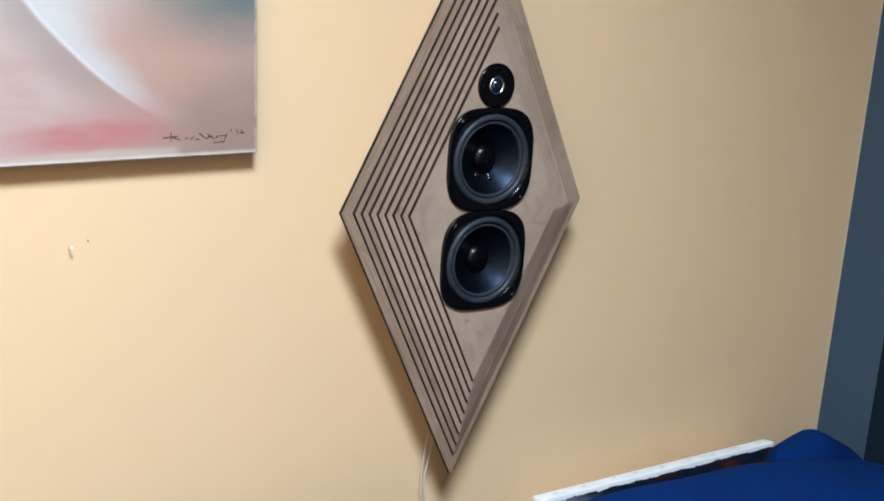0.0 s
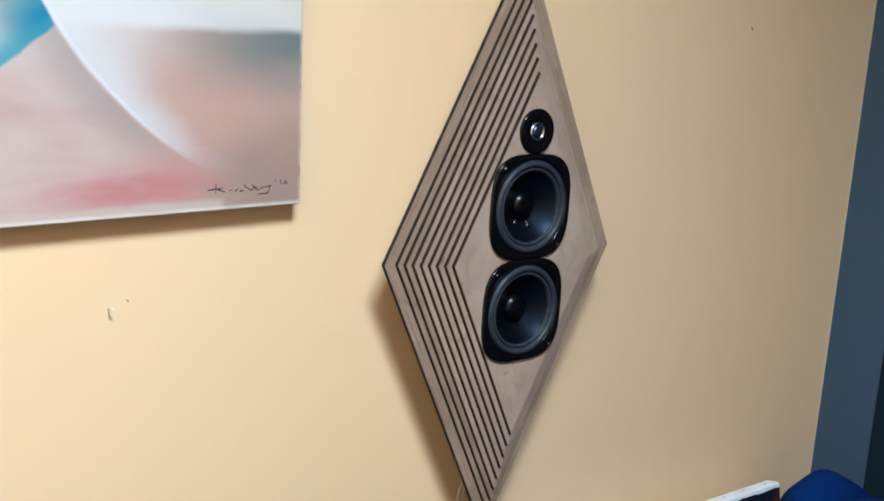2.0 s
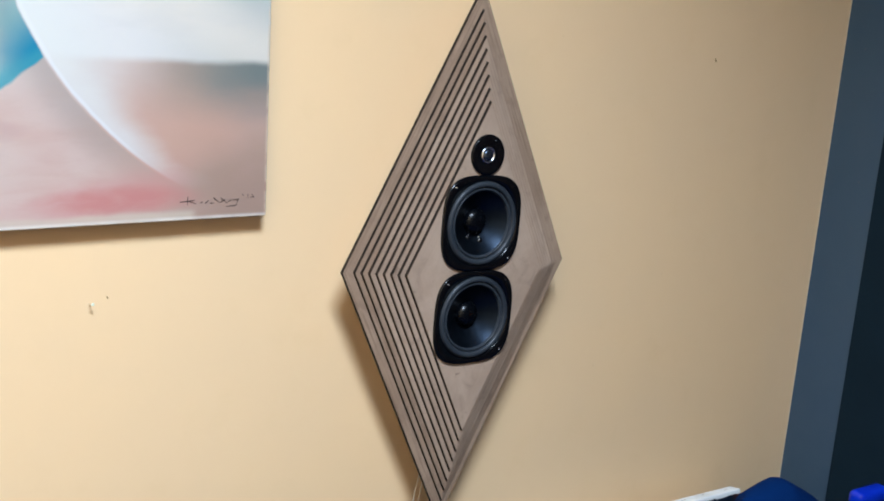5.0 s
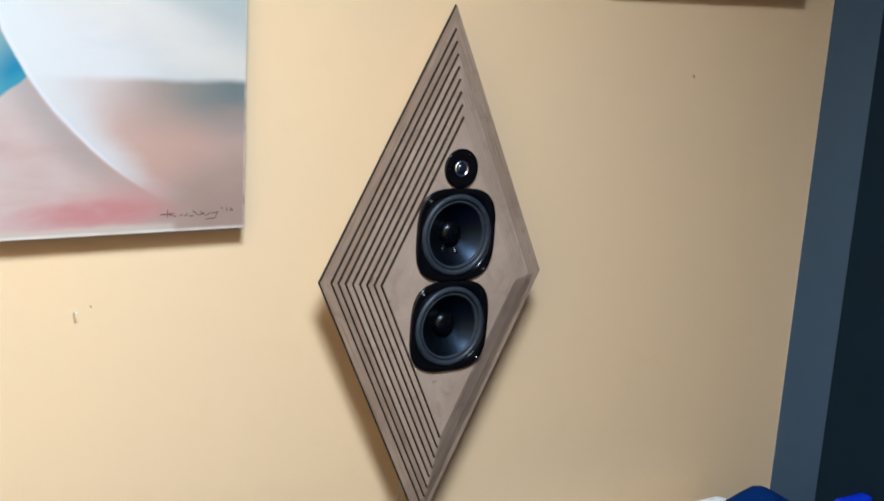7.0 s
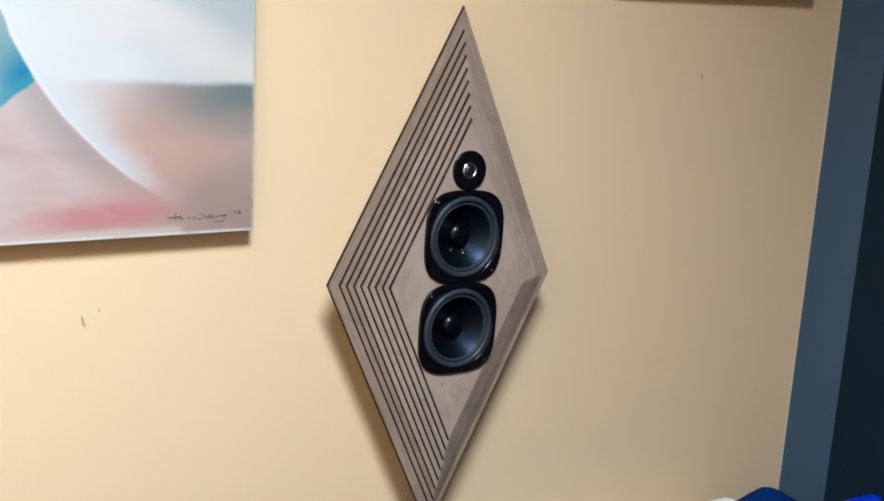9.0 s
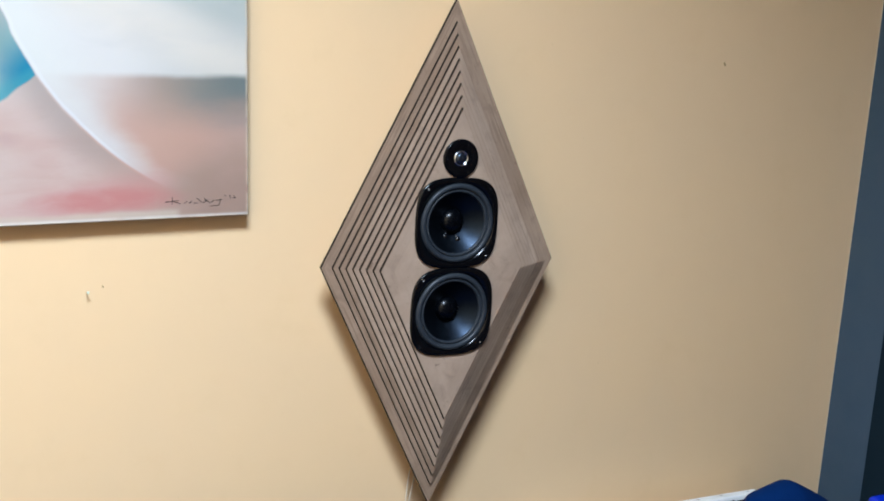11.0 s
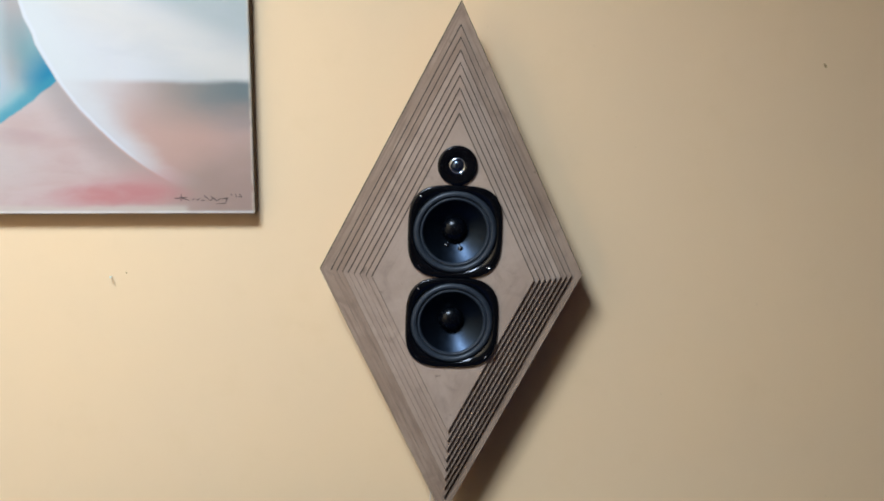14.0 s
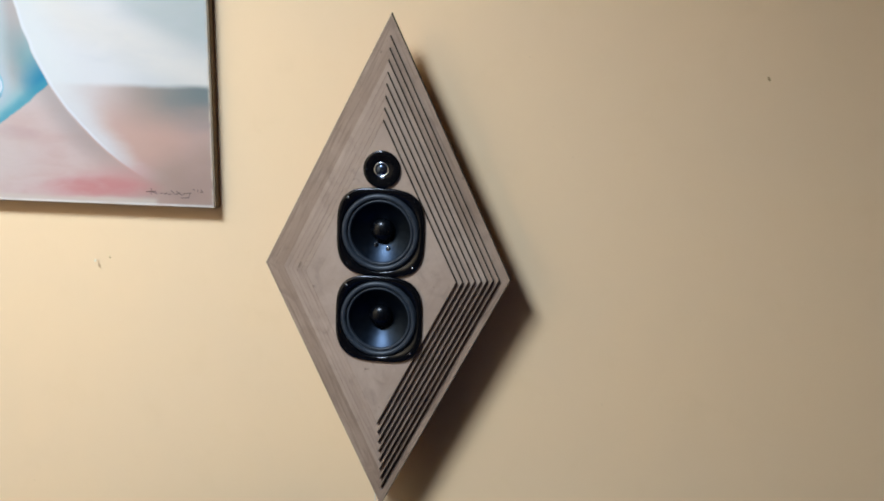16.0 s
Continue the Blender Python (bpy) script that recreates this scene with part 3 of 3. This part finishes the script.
speaker = thing("wall_speaker", "diamond-shaped wooden wall speaker of stepped layers with black drivers", "speaker", pose(MIDX, 0, MIDZ))
back = bmesh.new()
vs0 = [back.verts.new((x, -0.001, z)) for x, z in ((0.180, 0), (0, 0.365), (-0.180, 0), (0, -0.365))]
vs1 = [back.verts.new((x, FRONT + STEP - 0.001, z)) for x, z in ((0.192, 0), (0, 0.389), (-0.192, 0), (0, -0.389))]
back.faces.new(vs0)
back.faces.new(vs1)
for i in range(4):
    back.faces.new((vs0[i], vs0[(i + 1) % 4], vs1[(i + 1) % 4], vs1[i]))
part("back_box", back, CHAR, speaker, "dark inner box against the wall")
WIDTHS = [0.2485] + [0.2275 - 0.01105 * k for k in range(8)]
for k, w in enumerate(WIDTHS):
    y = FRONT - STEP * k
    holes = [(z, CONE_HOLE + 0.004) for z in WOOFERS] if k >= 3 else []
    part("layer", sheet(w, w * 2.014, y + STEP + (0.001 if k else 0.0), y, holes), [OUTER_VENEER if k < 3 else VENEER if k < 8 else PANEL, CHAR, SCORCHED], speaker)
woofer(speaker, WOOFERS[0], [(-0.0135, -0.0300), (0.0125, -0.0355)])
woofer(speaker, WOOFERS[1], [])

tweeter = part("tweeter", lathe([(0.0362, 0.0), (0.0364, -0.0030), (0.0350, -0.0046), (0.0310, -0.0050), (0.0175, -0.0044), (0.0150, -0.0034), (0.0140, -0.0022)], 72), FLANGE, speaker, "small round black tweeter", True)
tweeter.location = (0.0, FRONT - 8 * STEP, 0.2105)
part("ring", lathe([(0.0148, -0.0034), (0.0140, -0.0050), (0.0126, -0.0050), (0.0112, -0.0026)], 48), CHROME, tweeter, "bright silver ring", True)
part("dome", lathe([(0.0114, -0.0020)] + [(0.0108 * math.cos(t), -0.0024 - 0.0060 * math.sin(t)) for t in (math.pi / 2 * k / 10 for k in range(10))] + [(0.0, -0.0084)], 48), DOME, tweeter, "dark domed diaphragm", True)
for turn in (62, 182, 302):
    screw_head(tweeter, 0.0290 * math.cos(radians(turn)), -0.0048, 0.0290 * math.sin(radians(turn)), FLANGE)

# loose wires below the speaker
for label, pts in (("thin pale wire hanging below the speaker", [(-0.012, -0.03, 0.80), (-0.018, -0.022, 0.74), (-0.020, -0.018, 0.68), (-0.014, -0.015, 0.60), (-0.010, -0.012, 0.40), (-0.010, -0.010, 0.02)]),
                   ("thin pale wire curling below the speaker", [(-0.002, -0.03, 0.80), (-0.006, -0.022, 0.73), (-0.013, -0.018, 0.68), (-0.010, -0.015, 0.64), (0.002, -0.012, 0.61), (0.004, -0.012, 0.40), (0.0, -0.010, 0.02)])):
    tagged(part("speaker_wire", tube(pts, 0.0011), WIRE, smooth=True), label, "wire", "wires below the speaker")


# ---- hung painting ----
painting = thing("painting", "abstract painting with white sweep, blue drop and rose, lath-edged", "painting", pose(-0.3715, -0.0305, 1.2985, 0, -1.55, 0))
PW, PH = 0.92, 0.72
bm = box(-PW, 0.0, 0.0, 0.026, 0.0, PH, 0.0018, 2)
bm.normal_update()
for f in bm.faces:
    f.material_index = 0 if f.normal.y < -0.6 else 1
part("canvas", bm, [PAINTED, GESSO], painting)
for x0, x1, z0, z1 in ((-PW - 0.0016, 0.0016, -0.0016, 0.0), (-PW - 0.0016, 0.0016, PH, PH + 0.0016), (0.0, 0.0016, 0.0, PH), (-PW - 0.0016, -PW, 0.0, PH)):
    part("edge_lath", box(x0, x1, 0.0095, 0.0285, z0, z1, 0.0004, 1), LATH, painting, "thin worn gold-brown wooden lath")
# unreadable signature: plain strokes
strokes = [((-0.149, 0.0295), (-0.128, 0.0315)), ((-0.138, 0.0375), (-0.1385, 0.0240)), ((-0.136, 0.0300), (-0.126, 0.0255)), ((-0.120, 0.0265), (-0.116, 0.0290)),
           ((-0.113, 0.0255), (-0.108, 0.0300)), ((-0.106, 0.0255), (-0.100, 0.0255)), ((-0.101, 0.0345), (-0.093, 0.0265)), ((-0.092, 0.0255), (-0.083, 0.0310)),
           ((-0.090, 0.0330), (-0.080, 0.0240)), ((-0.079, 0.0260), (-0.074, 0.0300)), ((-0.072, 0.0290), (-0.062, 0.0300)), ((-0.064, 0.0310), (-0.067, 0.0200)), ((-0.067, 0.0200), (-0.082, 0.0190)),
           ((-0.058, 0.0385), (-0.056, 0.0350)), ((-0.050, 0.0380), (-0.049, 0.0310)), ((-0.044, 0.0370), (-0.040, 0.0320)), ((-0.040, 0.0320), (-0.046, 0.0325))]
bm = bmesh.new()
for (xa, za), (xb, zb) in strokes:
    xa, xb = -0.149 + (xa + 0.149) * 1.16, -0.149 + (xb + 0.149) * 1.16
    way = Vector((xb - xa, 0, zb - za)).normalized()
    side = Vector((-way.z, 0, way.x)) * 0.0008
    a, b = Vector((xa, -0.0006, za)), Vector((xb, -0.0006, zb))
    bm.faces.new([bm.verts.new(q) for q in (a - side, b - side * 0.6, b + side * 0.6, a + side)])
part("signature", bm, INK, painting, "dark brush marks")

# ---- picture over the corner ----
picture = thing("framed_picture", "red-brown wooden picture frame hung high near the corner", "picture", pose(1.035, -0.002, 1.806, 0, -3.0, 0))
fw, fh, bar, thick = 0.62, 0.46, 0.03, 0.026
for name, a in (("rail", (-fw, 0, 0, bar)), ("rail", (-fw, 0, fh - bar, fh)), ("stile", (-fw, -fw + bar, bar, fh - bar)), ("stile", (-bar, 0, bar, fh - bar))):
    part(name, box(a[0], a[1], -thick, 0.0, a[2], a[3], 0.003, 2), FRAME_WOOD, picture)
part("backing", box(-fw + bar, -bar, -0.008, -0.002, bar, fh - bar), DARK_PAINT, picture)

# ---- nails and marks in the wall ----
nail = thing("nail", "small bent steel nail in the cream wall", "nail", pose(-0.650, 0, 1.162))
part("shank", tube([(0, 0.006, 0), (0, -0.008, 0.001), (0.001, -0.014, 0.002)], 0.0009), CHROME, nail)
part("head", lathe([(0.0, -0.0006), (0.0022, -0.0004), (0.0024, 0.0004), (0.0, 0.0006)], 14), LABEL, nail).location = (0.001, -0.0145, 0.002)
for name, x, z, r, label in (("nail_hole", -0.622, 1.170, 0.0016, "tiny dark nail hole in the cream wall"), ("wall_plug", 0.712, 1.6085, 0.0030, "small brown chipped plug hole in the cream wall")):
    bm = lathe([(r * 1.2, 0.0004), (r * 1.1, -0.0004), (r * 0.8, -0.0009), (r * 0.35, -0.0010), (0.0, -0.0008)], 12)
    for v in bm.verts:
        v.co.x *= 0.8
        v.co.z *= 1.3
        v.co.x += v.co.z * -0.45
    ob = tagged(part(name, bm, HOLE), label, "hole")
    ob.location = (x, 0, z)

# ---- canvas behind the sofa ----
CANVAS_W = 0.676
leaning = thing("leaning_canvas", "dark painted canvas with white stapled edge leaning behind the sofa", "painting", pose(0.214, -0.215, 0.0, -11.5, 0.35, 0.0))
bm = box(0.0, CANVAS_W, 0.0, 0.034, 0.0, 0.625, 0.004, 2)
bm.normal_update()
for f in bm.faces:
    f.material_index = 0 if f.normal.y < -0.6 else 1
part("canvas", bm, [DARK_PAINT, GESSO], leaning)
rng = random.Random(4)
for k in range(9):
    s = part("staple", box(-0.0055, 0.0055, -0.0006, 0.0006, 0.0, 0.0012), STEEL, leaning)
    s.location = (0.05 + k * 0.073 + rng.uniform(-0.008, 0.008), 0.018 + rng.uniform(-0.003, 0.003), 0.6248)
    s.rotation_euler = (0, 0, rng.uniform(-0.25, 0.25))


# ---- blue sofa ----
def cushion(x0, x1, y0, y1, z0, z1, n, bend=0.0, seed=1):
    """A stuffed box with rounded shoulders; bend drops the right-hand end of its top."""
    bm = bmesh.new()
    bmesh.ops.create_cube(bm, size=2.0)
    bmesh.ops.subdivide_edges(bm, edges=bm.edges[:], cuts=22, use_grid_fill=True)
    for v in bm.verts:
        q = v.co.copy()
        m = max(abs(q.x), abs(q.y), abs(q.z))
        d = (abs(q.x) ** n + abs(q.y) ** n + abs(q.z) ** n) ** (1 / n)
        q *= m / d
        p = Vector(((x0 + x1) / 2 + q.x * (x1 - x0) / 2, (y0 + y1) / 2 + q.y * (y1 - y0) / 2, (z0 + z1) / 2 + q.z * (z1 - z0) / 2))
        p.z -= bend * max(0.0, (p.x - x0) / (x1 - x0) - 0.55) ** 2 * max(0.0, q.z)
        k = noise.noise(p * 5.0 + Vector((seed, 0, 0)))
        p += Vector((0.4 * k, k, 0.5 * k)) * 0.008
        v.co = p
    return bm


sofa = thing("sofa", "royal blue cloth sofa with plump cushions, back to the wall", "sofa", pose(0, 0, 0))
part("base", cushion(-0.85, 1.05, -1.15, -0.30, 0.06, 0.42, 9.0), CLOTH, sofa, smooth=True)
part("back_cushion", cushion(-0.80, 0.965, -0.58, -0.325, 0.30, 0.770, 5.0, 0.42, 3), CLOTH, sofa, smooth=True)
bm = bmesh.new()
rows = []
for i in range(41):
    x = 0.682 + 0.398 * i / 40
    top = 0.717 - (0.30 * (0.805 - x) ** 1.15 if x < 0.805 else 0.105 * ((x - 0.805) / 0.175) ** 1.22)
    top -= 3.0 * max(0.0, x - 1.04) ** 1.3
    thick = 0.062 * min(1.0, (i + 2) / 6, (42 - i) / 6)
    ring = [(x, -0.262 - thick, 0.10)] + [(x, -0.262 - thick * math.cos(math.pi * k / 12), top - 0.07 + 0.07 * math.sin(math.pi * k / 12)) for k in range(13)] + [(x, -0.262 + thick, 0.10)]
    rows.append([bm.verts.new((px, py, pz + 0.006 * noise.noise((px * 9, py * 9, pz * 9)))) for px, py, pz in ring])
for one, two in zip(rows, rows[1:]):
    for k in range(len(one) - 1):
        bm.faces.new((one[k], one[k + 1], two[k + 1], two[k]))
bm.faces.new(rows[0])
bm.faces.new(rows[-1])
part("wing", bm, CLOTH, sofa, "rounded blue wing behind the cushion", True)
part("armrest", cushion(0.90, 1.135, -1.1, -0.16, 0.06, 0.504, 6.0, 0.0, 9), CLOTH, sofa, smooth=True)
for x in (-0.78, 0.98):
    for y in (-1.08, -0.36):
        part("foot", box(x - 0.025, x + 0.025, y - 0.025, y + 0.025, 0.0, 0.075, 0.004), FRAME_WOOD, sofa)

# ---- blue bottle on the armrest ----
bottle = thing("plastic_bottle", "glossy bright blue plastic bottle with trigger top and pale label", "bottle", pose(1.035, -0.33, 0.494))
part("body", lathe([(0.0, 0.0), (0.030, 0.0), (0.034, 0.006), (0.034, 0.075), (0.028, 0.095), (0.018, 0.112), (0.017, 0.150), (0.0, 0.150)], 40), BLUE_PLASTIC, bottle, smooth=True).matrix_local = pose(0.03, 0, 0, 90)
part("label", lathe([(0.0345, 0.012), (0.0348, 0.013), (0.0348, 0.059), (0.0345, 0.060)], 40), LABEL, bottle, "pale green and white label", True).matrix_local = pose(0.03, 0, 0, 90)
part("trigger_head", box(-0.050, 0.060, -0.020, 0.020, 0.146, 0.186, 0.013, 3), BLUE_PLASTIC, bottle, smooth=True)
part("trigger", tube([(-0.016, 0, 0.150), (-0.023, 0, 0.130), (-0.020, 0, 0.110)], 0.006), BLUE_PLASTIC, bottle, smooth=True)
